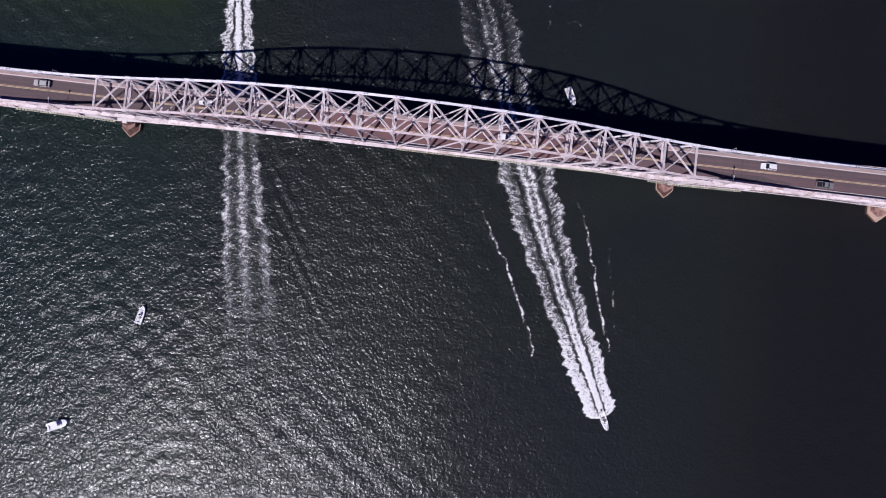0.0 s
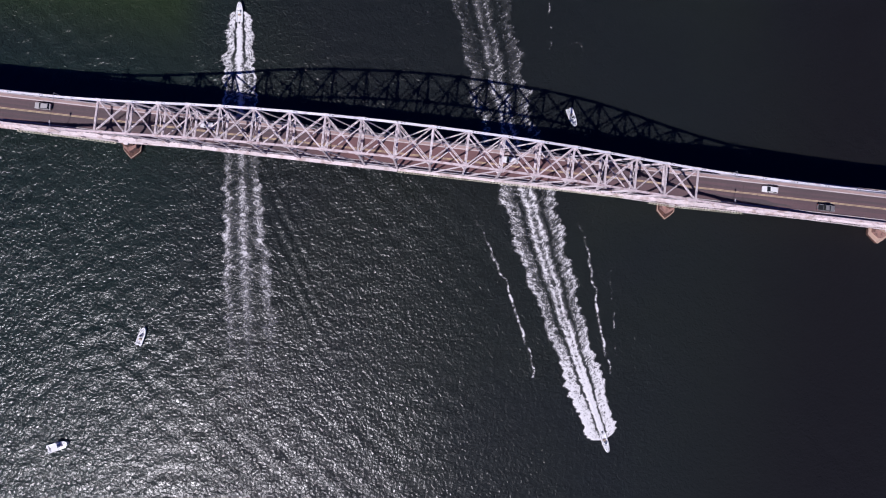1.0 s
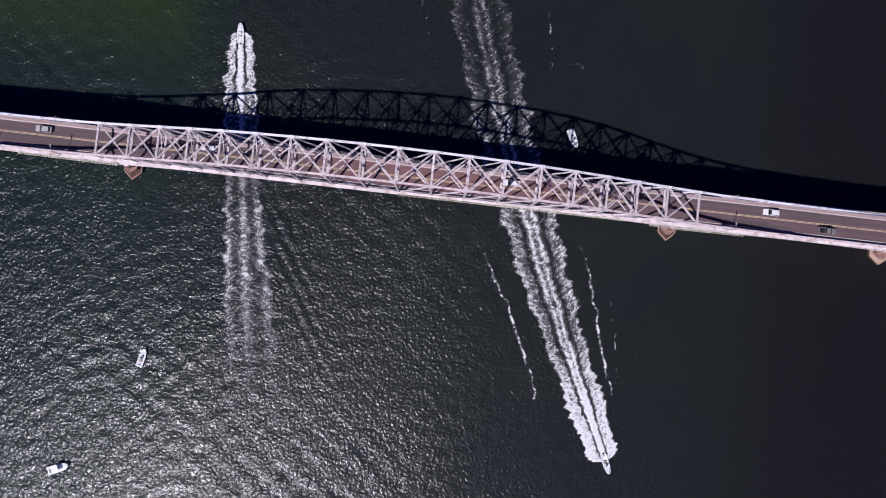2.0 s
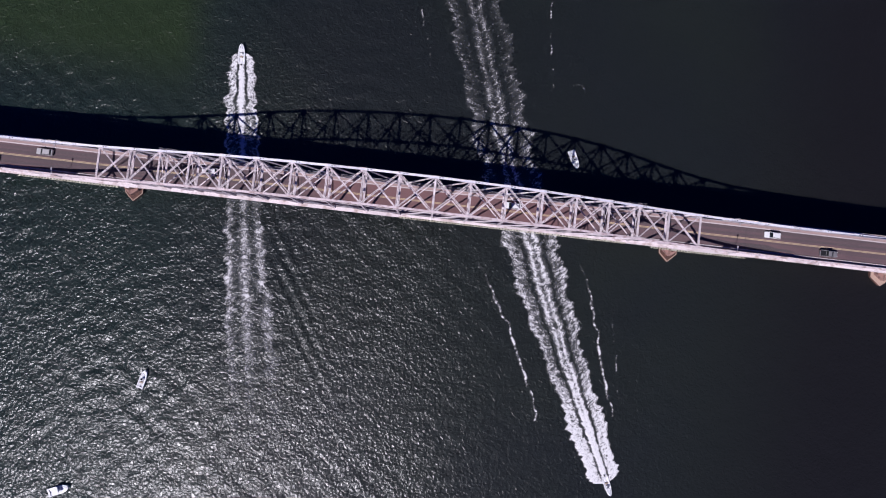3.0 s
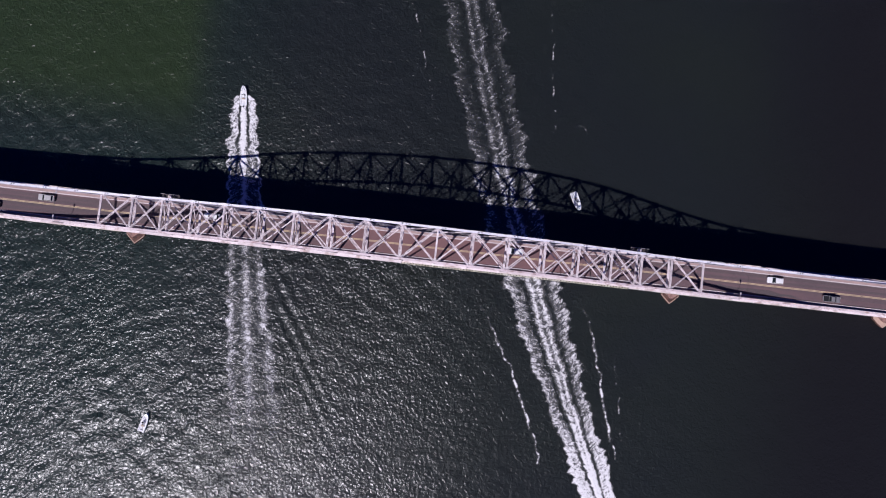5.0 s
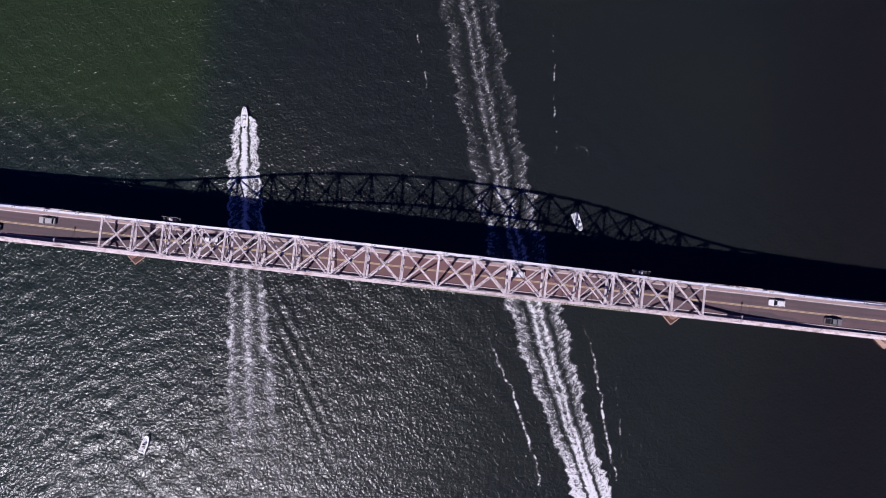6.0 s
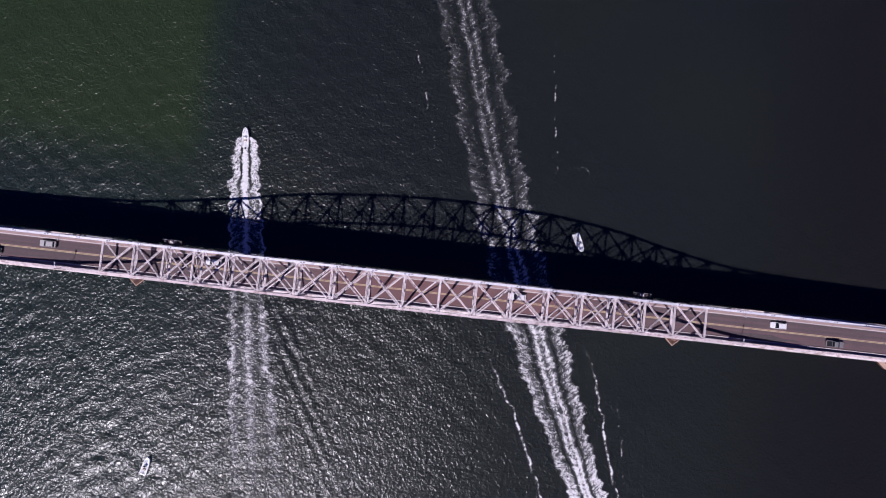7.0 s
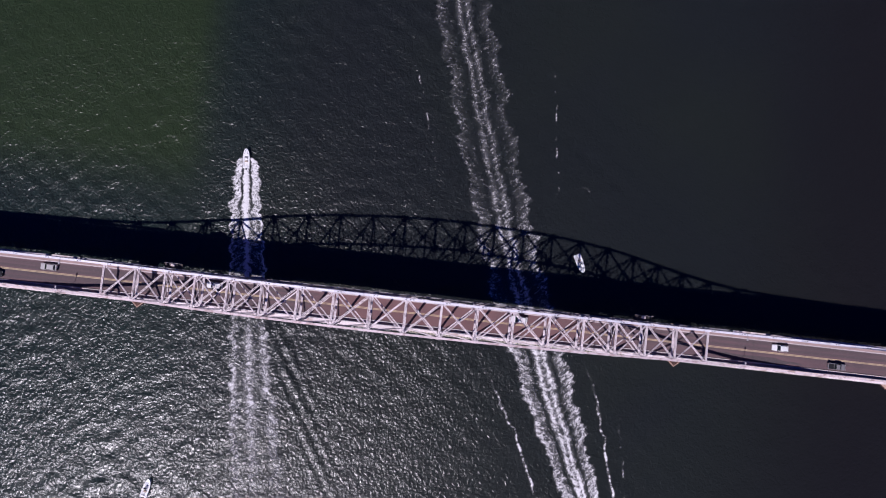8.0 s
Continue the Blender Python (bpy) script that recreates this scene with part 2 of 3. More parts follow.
# ---- mesh helpers ----
class Buf:
    """Collects boxes, prisms and strips for one mesh."""

    def __init__(self):
        self.v, self.f = [], []

    def add(self, verts, faces):
        k = len(self.v)
        self.v += [tuple(v) for v in verts]
        self.f += [tuple(i + k for i in f) for f in faces]
        return self

    def box(self, x0, x1, y0, y1, z0, z1):
        v = [(x, y, z) for z in (z0, z1) for y in (y0, y1) for x in (x0, x1)]
        return self.add(v, [(0, 2, 3, 1), (4, 5, 7, 6), (0, 1, 5, 4), (2, 6, 7, 3), (0, 4, 6, 2), (1, 3, 7, 5)])

    def bar(self, p, q, w, h, up=(0, 0, 1)):
        """A beam from p to q, w wide and h deep along up."""
        p, q = Vector(p), Vector(q)
        d = (q - p).normalized()
        side = d.cross(Vector(up))
        if side.length < 1e-4:
            side = d.cross(Vector((1, 0, 0)))
        side.normalize()
        top = side.cross(d)
        s, t = side * w / 2, top * h / 2
        v = [p - s - t, p + s - t, p + s + t, p - s + t, q - s - t, q + s - t, q + s + t, q - s + t]
        return self.add(v, [(0, 3, 2, 1), (4, 5, 6, 7), (0, 1, 5, 4), (1, 2, 6, 5), (2, 3, 7, 6), (3, 0, 4, 7)])

    def laced(self, p, q, w, h, up=(0, 0, 1), flange=0.14, pitch=0.9, strap=0.08):
        """A built-up member: two channels side by side, joined by zigzag lacing on both faces."""
        p, q = Vector(p), Vector(q)
        d = (q - p).normalized()
        side = d.cross(Vector(up))
        if side.length < 1e-4:
            side = d.cross(Vector((1, 0, 0)))
        side.normalize()
        top = side.cross(d)
        off = side * (w - flange) / 2
        for s in (-1, 1):
            self.bar(p + s * off, q + s * off, flange, h, top)
        length = (q - p).length
        n = max(2, int(length / pitch))
        for face in (-1, 1):
            lift = top * face * h * 0.48
            for i in range(n):
                a = p + d * length * i / n + off * (1 if i % 2 else -1) + lift
                b = p + d * length * (i + 1) / n + off * (-1 if i % 2 else 1) + lift
                self.bar(a, b, strap, 0.03, top)
        return self

    def prism(self, outline, z0, z1):
        n = len(outline)
        v = [(x, y, z0) for x, y in outline] + [(x, y, z1) for x, y in outline]
        f = [tuple(range(n - 1, -1, -1)), tuple(range(n, 2 * n))]
        return self.add(v, f + [(i, (i + 1) % n, (i + 1) % n + n, i + n) for i in range(n)])

    def tube(self, p, q, r, n=8, r2=None):
        p, q = Vector(p), Vector(q)
        d = (q - p).normalized()
        a = d.orthogonal().normalized()
        b = d.cross(a)
        ring = [(math.cos(2 * math.pi * i / n), math.sin(2 * math.pi * i / n)) for i in range(n)]
        r2 = r if r2 is None else r2
        v = [p + a * c * r + b * s * r for c, s in ring] + [q + a * c * r2 + b * s * r2 for c, s in ring]
        f = [tuple(range(n - 1, -1, -1)), tuple(range(n, 2 * n))]
        return self.add(v, f + [(i, (i + 1) % n, (i + 1) % n + n, i + n) for i in range(n)])

    def loft(self, rings, close=True):
        """Skins rings of equal length, closed round, capped at both ends."""
        k, n = len(self.v), len(rings[0])
        for r in rings:
            self.v += [tuple(v) for v in r]
        for j in range(len(rings) - 1):
            for i in range(n):
                a, b = k + j * n + i, k + j * n + (i + 1) % n
                self.f.append((a, b, b + n, a + n))
        if close:
            self.f.append(tuple(k + i for i in range(n - 1, -1, -1)))
            self.f.append(tuple(k + (len(rings) - 1) * n + i for i in range(n)))
        return self

    def mesh(self, name, material, smooth=False):
        me = bpy.data.meshes.new(name)
        me.from_pydata(self.v, [], self.f)
        me.materials.append(material)
        if smooth:
            me.polygons.foreach_set("use_smooth", [True] * len(me.polygons))
        me.update()
        return me


def part(name, buf, material, parent, label="", smooth=False):
    ob = new(name, buf.mesh(name, material, smooth) if isinstance(buf, Buf) else buf)
    ob.parent = parent
    return tagged(ob, label)


def thing(name, label, category, group=""):
    return tagged(new(name), label, category, group)


# ---- the river: one sheet to the horizon ----
def stretched(lo, hi, step, far):
    inner = list(np.arange(lo, hi + step / 2, step))
    left, right, grow = [], [], step
    while (lo if not left else left[-1]) > -far:
        grow *= 1.35
        left.append((lo if not left else left[-1]) - grow)
        right.append((hi if not right else right[-1]) + grow)
    return np.array(left[::-1] + inner + right)


def river():
    gx, gy = stretched(-160, 185, 0.8, 3500), stretched(-130, 120, 0.8, 3500)
    X, Y = np.meshgrid(gx, gy)
    rng = np.random.default_rng(5)
    Z = np.zeros_like(X)
    for i in range(46):
        length = 2.4 * (8.0 / 2.4) ** rng.random()
        ang = radians(105) + rng.normal(0, 0.75)
        k = 2 * math.pi / length
        amp = 0.0031 * length * (0.5 + rng.random())
        Z += amp * np.sin(k * (X * math.cos(ang) + Y * math.sin(ang)) + rng.random() * 6.28)
    patch = 0.75 + 0.25 * np.sin(X * 0.05 + 1.3 * np.sin(Y * 0.037)) * np.sin(Y * 0.06 + 0.8 * np.sin(X * 0.03))
    # diverging waves either side of the fast boat's track
    ax, ay = 0.155, -0.988
    back = (X + 56.7) * ax + (Y - 31.6) * ay
    side = (X + 56.7) * -ay + (Y - 31.6) * ax
    for s, tall in ((-1, 0.14), (1, 0.25)):
        off = side * s
        line = off * 0.973 - back * 0.230
        env = np.exp(-((line + 1.0) / 4.5) ** 2) * np.clip((back - 30) / 25, 0, 1) * np.clip((118 - back) / 35, 0, 1)
        Z += tall * env * np.sin(2 * math.pi * (off * 0.913 - back * 0.408) / 3.6)
    fade = np.clip((240 - np.hypot(X - 12, Y)) / 60, 0, 1)
    Z *= patch * fade * (1 - 0.6 * np.clip((X + 20) / 75, 0, 1))
    ny, nx = X.shape
    me = bpy.data.meshes.new("water")
    me.vertices.add(nx * ny)
    me.vertices.foreach_set("co", np.stack([X, Y, Z], -1).astype(np.float32).ravel())
    idx = np.arange(nx * ny).reshape(ny, nx)
    quads = np.stack([idx[:-1, :-1], idx[:-1, 1:], idx[1:, 1:], idx[1:, :-1]], -1).reshape(-1, 4)
    me.loops.add(quads.size)
    me.loops.foreach_set("vertex_index", quads.ravel().astype(np.int32))
    me.polygons.add(len(quads))
    me.polygons.foreach_set("loop_start", np.arange(0, quads.size, 4, dtype=np.int32))
    me.polygons.foreach_set("loop_total", np.full(len(quads), 4, dtype=np.int32))
    me.polygons.foreach_set("use_smooth", np.ones(len(quads), dtype=bool))
    me.materials.append(WATER)
    me.update(calc_edges=True)
    me.validate()
    return tagged(new("water", me), "dark choppy river water glinting in the sun", "water", "", "structure")


river()

# ---- the bridge ----
HALF = 4.65                     # truss planes from the centre line
ROAD = 15.9                     # road surface
NODE_X = (0.0, 9.63, 19.34, 29.10, 39.14, 48.84, 58.59, 67.96, 77.49, 87.66, 97.3, 107.0, 116.7, 126.4, 136.1, 145.8, 155.5, 165.2, 174.9, 184.6, 194.3, 204.0, 213.7, 223.4)
NODE_TOP = (35.23, 35.02, 34.42, 33.5, 32.2, 30.5, 28.2, 25.5, 23.0, 20.6, 18.9, 18.1, 17.6, 17.2, 16.9, 16.5, 16.2)
PIER_X = (86.3, 155.5, 223.4)


def top_at(i):
    return NODE_TOP[min(abs(i), len(NODE_TOP) - 1)] - 0.3


def low_at(i):
    """Bottom chord: at road level in the middle, deep over the piers, shallow arches in the side spans."""
    x = NODE_X[abs(i)]
    if x < 30:
        return ROAD - 1.0
    if x <= 87.7:
        return ROAD - 1.0 - 7.6 * ((x - 30) / 57.7) ** 1.7
    u = ((x - 86.3) % 68.6) / 68.6
    return ROAD - 8.6 + 2.6 * math.sin(math.pi * u)


def node_x(i):
    return math.copysign(NODE_X[abs(i)], i) if i else 0.0


LAST = len(NODE_X) - 1


def build_bridge():
    bridge = thing("truss_bridge", "long steel through-truss bridge in weathered lilac-grey paint over a river", "bridge")
    for side in (-1, 1):
        y = side * HALF
        for i in range(-LAST, LAST):
            a, b = (node_x(i), y, top_at(i)), (node_x(i + 1), y, top_at(i + 1))
            c, d = (node_x(i), y, low_at(i)), (node_x(i + 1), y, low_at(i + 1))
            part("top_chord", Buf().bar(a, b, 0.52, 0.55).bar(Vector(a) + Vector((0, 0, 0.29)), Vector(b) + Vector((0, 0, 0.29)), 0.58, 0.04), STEEL_TOP if side > 0 else STEEL_WORN, bridge)
            low = Buf().laced(c, d, 0.75, 0.6, (0, 0, 1), 0.2, 0.8)
            if i < 0:
                low = Buf().bar(c, d, 0.75, 0.6).bar(Vector(c) + Vector((0, 0, 0.32)), Vector(d) + Vector((0, 0, 0.32)), 0.95, 0.04)
            chord = part("bottom_chord", low, STEEL_LOW, bridge)
            if side < 0 and (8 <= i + 0.5 < 10.6 or -11.6 < i + 0.5 < -9):
                # cover plate with a row of square holes, out past the chord
                plate, way = Buf(), Vector(d) - Vector(c)
                for off, wide in ((-0.47, 0.12), (-0.89, 0.12)):
                    lift = Vector((0, off, 0.36))
                    plate.bar(Vector(c) + lift, Vector(d) + lift, wide, 0.06)
                for j in range(11):
                    at = Vector(c) + way * ((j + 0.25) / 11) + Vector((0, -0.68, 0.36))
                    plate.bar(at, at + way * (0.5 / 11), 0.30, 0.055)
                part("pierced_plate", plate, PLATE, chord, "cream outer plate pierced by square holes")
            # flat dark plates on the chord: each hole's inner shade given as colour
            for f in (0.12, 0.2) if side > 0 else ():
                h = Vector(a).lerp(Vector(b), f) + Vector((0, 0, 0.315))
                e = (Vector(b) - Vector(a)).normalized() * 0.2
                part("access_hole", Buf().bar(h - e, h + e, 0.2, 0.02), JOINT, bridge)
            # one diagonal a panel, falling towards the middle of its span
            inner = abs(i + 0.5) < 9
            falls = (i + 0.5) < 0 if inner else (i % 2 == 0)
            p, q = (a, d) if falls else (b, c)
            if 4 <= abs(i + 0.5) < 8:
                # sub-post from the deck up to the middle of the diagonal, and a light stay from it to the next panel point
                m = (Vector(p) + Vector(q)) / 2
                foot = (Vector(c) + Vector(d)) / 2
                part("sub_post", Buf().laced(foot, m, 0.34, 0.3, (0, 1, 0), 0.1, 1.2, 0.05), STEEL, bridge)
                part("sub_stay", Buf().bar(m, c if falls else d, 0.2, 0.2, (0, 1, 0)), STEEL, bridge)
            heavy = 0.28 if abs(i + 0.5) < 5 else 0.44
            part("diagonal", Buf().laced(p, q, 0.34, heavy, (0, 1, 0), 0.12, 1.1), STEEL, bridge)
        for i in range(-LAST, LAST + 1):
            a, c = Vector((node_x(i), y, top_at(i))), Vector((node_x(i), y, low_at(i)))
            part("post", Buf().laced(c, a, 0.5, 0.45, (0, 1, 0), 0.14, 1.0), STEEL, bridge)
            for s in (-0.36, 0.36):
                for at, up in ((a, (-0.75, 0.3)), (c, (-0.3, 0.8))):
                    part("gusset_plate", Buf().box(at.x - 0.75, at.x + 0.75, y + s - 0.02, y + s + 0.02, at.z + up[0], at.z + up[1]), STEEL, bridge)
    # cross frames over the road
    for i in range(-9, 10):
        x, z = node_x(i), top_at(i)
        low = max(z - 6.7, ROAD + 4.6)
        part("top_strut", Buf().laced((x, -HALF, z), (x, HALF, z), 0.48, 0.5, (0, 0, 1), 0.15, 1.3), STEEL, bridge)
        if z - low > 1.2:
            part("sway_strut", Buf().laced((x, -HALF, low), (x, HALF, low), 0.5, 0.4, (0, 0, 1), 0.18, 0.9), STEEL, bridge)
            for s in (-1, 1):
                part("sway_brace", Buf().bar((x, -HALF * s, z - 0.3), (x, HALF * s, low + 0.2), 0.12, 0.12), STEEL, bridge)
        elif abs(i) == 9:
            for s in (-1, 1):
                part("portal_knee", Buf().bar((x, s * HALF, z - 1.1), (x, s * (HALF - 1.1), z - 0.1), 0.2, 0.2), STEEL, bridge)
        else:
            part("portal_beam", Buf().laced((x, -HALF, z - 0.9), (x, HALF, z - 0.9), 0.4, 0.4, (0, 0, 1), 0.16, 0.9), STEEL, bridge)
            for s in (-1, 1):
                part("portal_knee", Buf().bar((x, s * HALF, z - 2.4), (x, s * (HALF - 1.5), z - 0.9), 0.25, 0.25), STEEL, bridge)
    # top bracing: in each panel one broad laced member and one slender one across it
    for i in range(-9, 9):
        for s in (-1, 1):
            a = (node_x(i), -s * HALF, top_at(i) + 0.06 * s)
            b = (node_x(i + 1), s * HALF, top_at(i + 1) + 0.06 * s)
            broad = (s > 0) == (i < 0)
            brace = Buf().laced(a, b, 0.46, 0.3, (0, 0, 1), 0.11, 1.3, 0.06) if broad else Buf().laced(a, b, 0.34, 0.3, (0, 0, 1), 0.11, 1.6, 0.05)
            part("top_brace", brace, STEEL, bridge)
    # a second, lighter level of bracing between the sway struts
    for i in range(-7, 7):
        for s in (-1, 1):
            a = (node_x(i), -s * HALF, max(top_at(i) - 6.7, ROAD + 4.6) + 0.05 * s)
            b = (node_x(i + 1), s * HALF, max(top_at(i + 1) - 6.7, ROAD + 4.6) + 0.05 * s)
            part("lower_brace", Buf().laced(a, b, 0.28, 0.25, (0, 0, 1), 0.11, 1.6, 0.05), STEEL, bridge)
    # floor beams and bottom bracing
    for i in range(-LAST, LAST + 1):
        x = node_x(i)
        part("floor_beam", Buf().box(x - 0.2, x + 0.2, -HALF, HALF, ROAD - 1.5, ROAD - 0.42), STEEL_LOW, bridge)
        if abs(i) > 5:
            z = low_at(i)
            part("low_strut", Buf().bar((x, -HALF, z), (x, HALF, z), 0.45, 0.45), STEEL_LOW, bridge)
            if i < LAST:
                for s in (-1, 1):
                    part("low_brace", Buf().bar((x, -s * HALF, z), (node_x(i + 1), s * HALF, low_at(i + 1)), 0.3, 0.25), STEEL_LOW, bridge)
    for y in (-3.2, -1.6, 0.0, 1.6, 3.2):
        part("stringer", Buf().box(-223.4, 223.4, y - 0.14, y + 0.14, ROAD - 0.95, ROAD - 0.40), STEEL_LOW, bridge)
    # edge girder with a flat outer flange
    for s in (-1, 1):
        for k in range(-23, 23):
            x0, x1 = k * 9.7 + 0.02, (k + 1) * 9.7 - 0.02
            mx = (x0 + x1) / 2
            pierced = s < 0 and 2 < mx < 64
            mid, wide = (-4.80, 0.26) if pierced else (-5.05, 0.55) if s < 0 else (5.16, 0.1) if abs(k + 0.5) < 9 else (5.14, 0.34)
            # downstream fascia of the main span: shade painted in by the darker copy
            part("fascia", Buf().box(x0, x1, s * 5.12 - 0.08, s * 5.12 + 0.08, ROAD - 0.75, ROAD + 0.16).box(x0, x1, mid - wide, mid + wide, ROAD + 0.16, ROAD + 0.22), STEEL_SHADED if s > 0 and abs(k + 0.5) < 10 else STEEL_LOW, bridge)
            if pierced:
                # outer walkway plate with a row of square holes
                plate = Buf().box(x0, x1, -5.28, -5.20, ROAD - 0.36, ROAD - 0.28).box(x0, x1, -5.72, -5.60, ROAD - 0.36, ROAD - 0.28)
                for j in range(11):
                    xb = x0 + 0.2 + 0.88 * j
                    plate.box(xb, xb + 0.42, -5.60, -5.28, ROAD - 0.355, ROAD - 0.285)
                part("pierced_plate", plate, PLATE, bridge, "cream outer plate pierced by square holes")
                continue
            # bracket ends under the outer flange
            for j in range(6 if s < 0 and abs(k + 0.5) < 13 else 0):
                xb = x0 + 0.9 + 1.62 * j
                part("bracket", Buf().box(xb - 0.15, xb + 0.15, -5.52, -5.20, ROAD - 0.5, ROAD - 0.32), STEEL_LOW, bridge)
    # small service platforms outside the downstream truss
    for sx in (-1, 1):
        x = sx * 70.3
        b = Buf().box(x - 2.6, x + 2.6, 5.3, 6.9, ROAD - 1.0, ROAD - 0.9)
        p = part("platform", b, JOINT, bridge, "dark grated service platform")
        for k in range(5):
            b = Buf().tube((x - 2.5 + 1.25 * k, 6.85, ROAD - 0.9), (x - 2.5 + 1.25 * k, 6.85, ROAD + 0.2), 0.05, 6)
            part("platform_post", b, GALV, p)
        part("platform_rail", Buf().tube((x - 2.6, 6.85, ROAD + 0.2), (x + 2.6, 6.85, ROAD + 0.2), 0.06, 6), GALV, p)
        part("signal_box", Buf().box(x - 0.6, x + 0.5, 5.9, 6.6, ROAD - 0.9, ROAD - 0.2), STEEL_LOW, p)
    beacon = part("beacon_mast", Buf().tube((0, HALF, top_at(0)), (0, HALF, top_at(0) + 1.5), 0.10, 8), GALV, bridge)
    part("beacon_lamp", Buf().tube((0, HALF, top_at(0) + 1.5), (0, HALF, top_at(0) + 1.9), 0.16, 10), JOINT, beacon)
    return bridge


build_bridge()


# ---- the roadway on it ----
def build_road():
    road = tagged(new("road", Buf().box(-223.4, 223.4, -4.25, 4.25, ROAD - 0.40, ROAD).mesh("road", ASPHALT)), "two-lane brown-grey asphalt roadway on a bridge deck", "road", "", "structure")
    for s in (-1, 1):
        for k in range(-46, 46):
            x0, x1 = k * 4.85 + 0.01, (k + 1) * 4.85 - 0.01
            part("walk_slab", Buf().box(x0, x1, min(s * 3.55, s * 4.3), max(s * 3.55, s * 4.3), ROAD + 0.004, ROAD + 0.2), WALK, road)
            part("curb_stone", Buf().box(x0, x1, min(s * 3.28, s * 3.545), max(s * 3.28, s * 3.545), ROAD + 0.004, ROAD + 0.22), CURB, road)
    for s in (-1, 1):
        part("yellow_line", Buf().box(-223, 223, s * 0.15 - 0.075, s * 0.15 + 0.075, ROAD + 0.004, ROAD + 0.008), YELLOW, road, "worn yellow centre line")
    for x in (-206, -155, -103.5, 103.5, 155, 206, -30, 30):
        part("deck_joint", Buf().box(x - 0.05, x + 0.05, -3.27, 3.27, ROAD + 0.004, ROAD + 0.012), JOINT, road)
    return road


build_road()


def build_rails():
    for s in (-1, 1):
        rail = thing("bridge_railing", "low galvanised bridge railing along the deck edge", "railing", "bridge railings")
        y = s * 4.30
        me_post = Buf().box(-0.06, 0.06, -0.06, 0.06, 0, 1.0).mesh("rail_post", GALV)
        for k in range(-92, 93):
            ob = part("rail_post", me_post, GALV, rail)
            ob.location = (k * 2.42, y, ROAD + 0.2)
        for z in (0.22, 0.46, 0.70, 0.95):
            part("rail_bar", Buf().box(-223, 223, y - 0.06, y + 0.06, ROAD + 0.12 + z, ROAD + 0.30 + z), GALV, rail)


build_rails()


def build_lamp():
    post = thing("street_lamp", "grey steel lamp post on the bridge edge", "lamp", "bridge lamps")
    part("pole", Buf().tube((0, 0, 0), (0, 0, 5.0), 0.11, 8, 0.07), GALV, post)
    part("arm", Buf().tube((0, 0, 4.9), (0, 1.5, 5.2), 0.06, 6), GALV, post)
    head = part("lamp_head", Buf().box(-0.18, 0.18, 1.3, 2.0, 5.12, 5.3), GALV, post)
    part("lens", Buf().box(-0.13, 0.13, 1.4, 1.9, 5.07, 5.12), LENS, head)
    part("base_plate", Buf().box(-0.2, 0.2, -0.2, 0.2, 0, 0.12), GALV, post)
    return post


lamp = build_lamp()
lamp.matrix_basis = pose(98.8, -5.05, ROAD + 0.22, 0, 0, 0)
copy_thing(lamp, pose(98.8, 5.05, ROAD + 0.22, 0, 0, 180))
copy_thing(lamp, pose(-100.0, -5.05, ROAD + 0.22, 0, 0, 0))
copy_thing(lamp, pose(-100.0, 5.05, ROAD + 0.22, 0, 0, 180))


def build_pier(top, w, label):
    pier = thing("bridge_pier", label, "pier", "bridge piers")
    # the noses point up and down the stream, the downstream one shorter
    # its tip would lie in black deck shade, so the shape leaves it out
    nose = lambda w, l, tip: [(-w, -l), (-w * 0.5, -l - (tip - l) * 0.53), (0, -tip), (w * 0.5, -l - (tip - l) * 0.53), (w, -l), (w, l - 1.4), (w * 0.5, l - 1.0), (0, l - 0.7), (-w * 0.5, l - 1.0), (-w, l - 1.4)]
    part("footing", Buf().prism(nose(w, 6.05, 8.7), -6, 1.0), STONE, pier)
    part("coping", Buf().prism(nose(w + 0.05, 6.1, 8.78), 1.0, 1.22), COPING, pier, "pale coping edge")
    part("cap_slab", Buf().prism(nose(w - 0.2, 6.0, 8.42), 1.22, 1.28), top, pier)
    part("shaft", Buf().prism(nose(w * 0.74, 5.3, 7.0), 1.28, 3.2).prism(nose(w * 0.62, 4.6, 5.4), 3.2, 4.6), GRANITE, pier, "paler granite shaft on the dark footing")
    part("bearing_shelf", Buf().prism(nose(w * 0.72, 4.9, 5.7), 4.6, 5.0), top, pier)
    for s in (-1, 1):
        part("bearing", Buf().box(-0.7, 0.7, s * HALF - 0.5, s * HALF + 0.5, 5.0, 5.9), STEEL_LOW, pier)
    return pier


pier = build_pier(STONE, 2.75, "brown granite bridge pier with pointed noses and pale coping")
pier.matrix_basis = pose(PIER_X[0], 0, 0)
copy_thing(pier, pose(-85.9, 0, 0))
pier = build_pier(COPING, 3.2, "pale tan stone bridge pier with pointed noses")
pier.matrix_basis = pose(PIER_X[1] + 0.6, 0, 0)
for x in (-PIER_X[1], PIER_X[2], -PIER_X[2]):
    copy_thing(pier, pose(x, 0, 0))


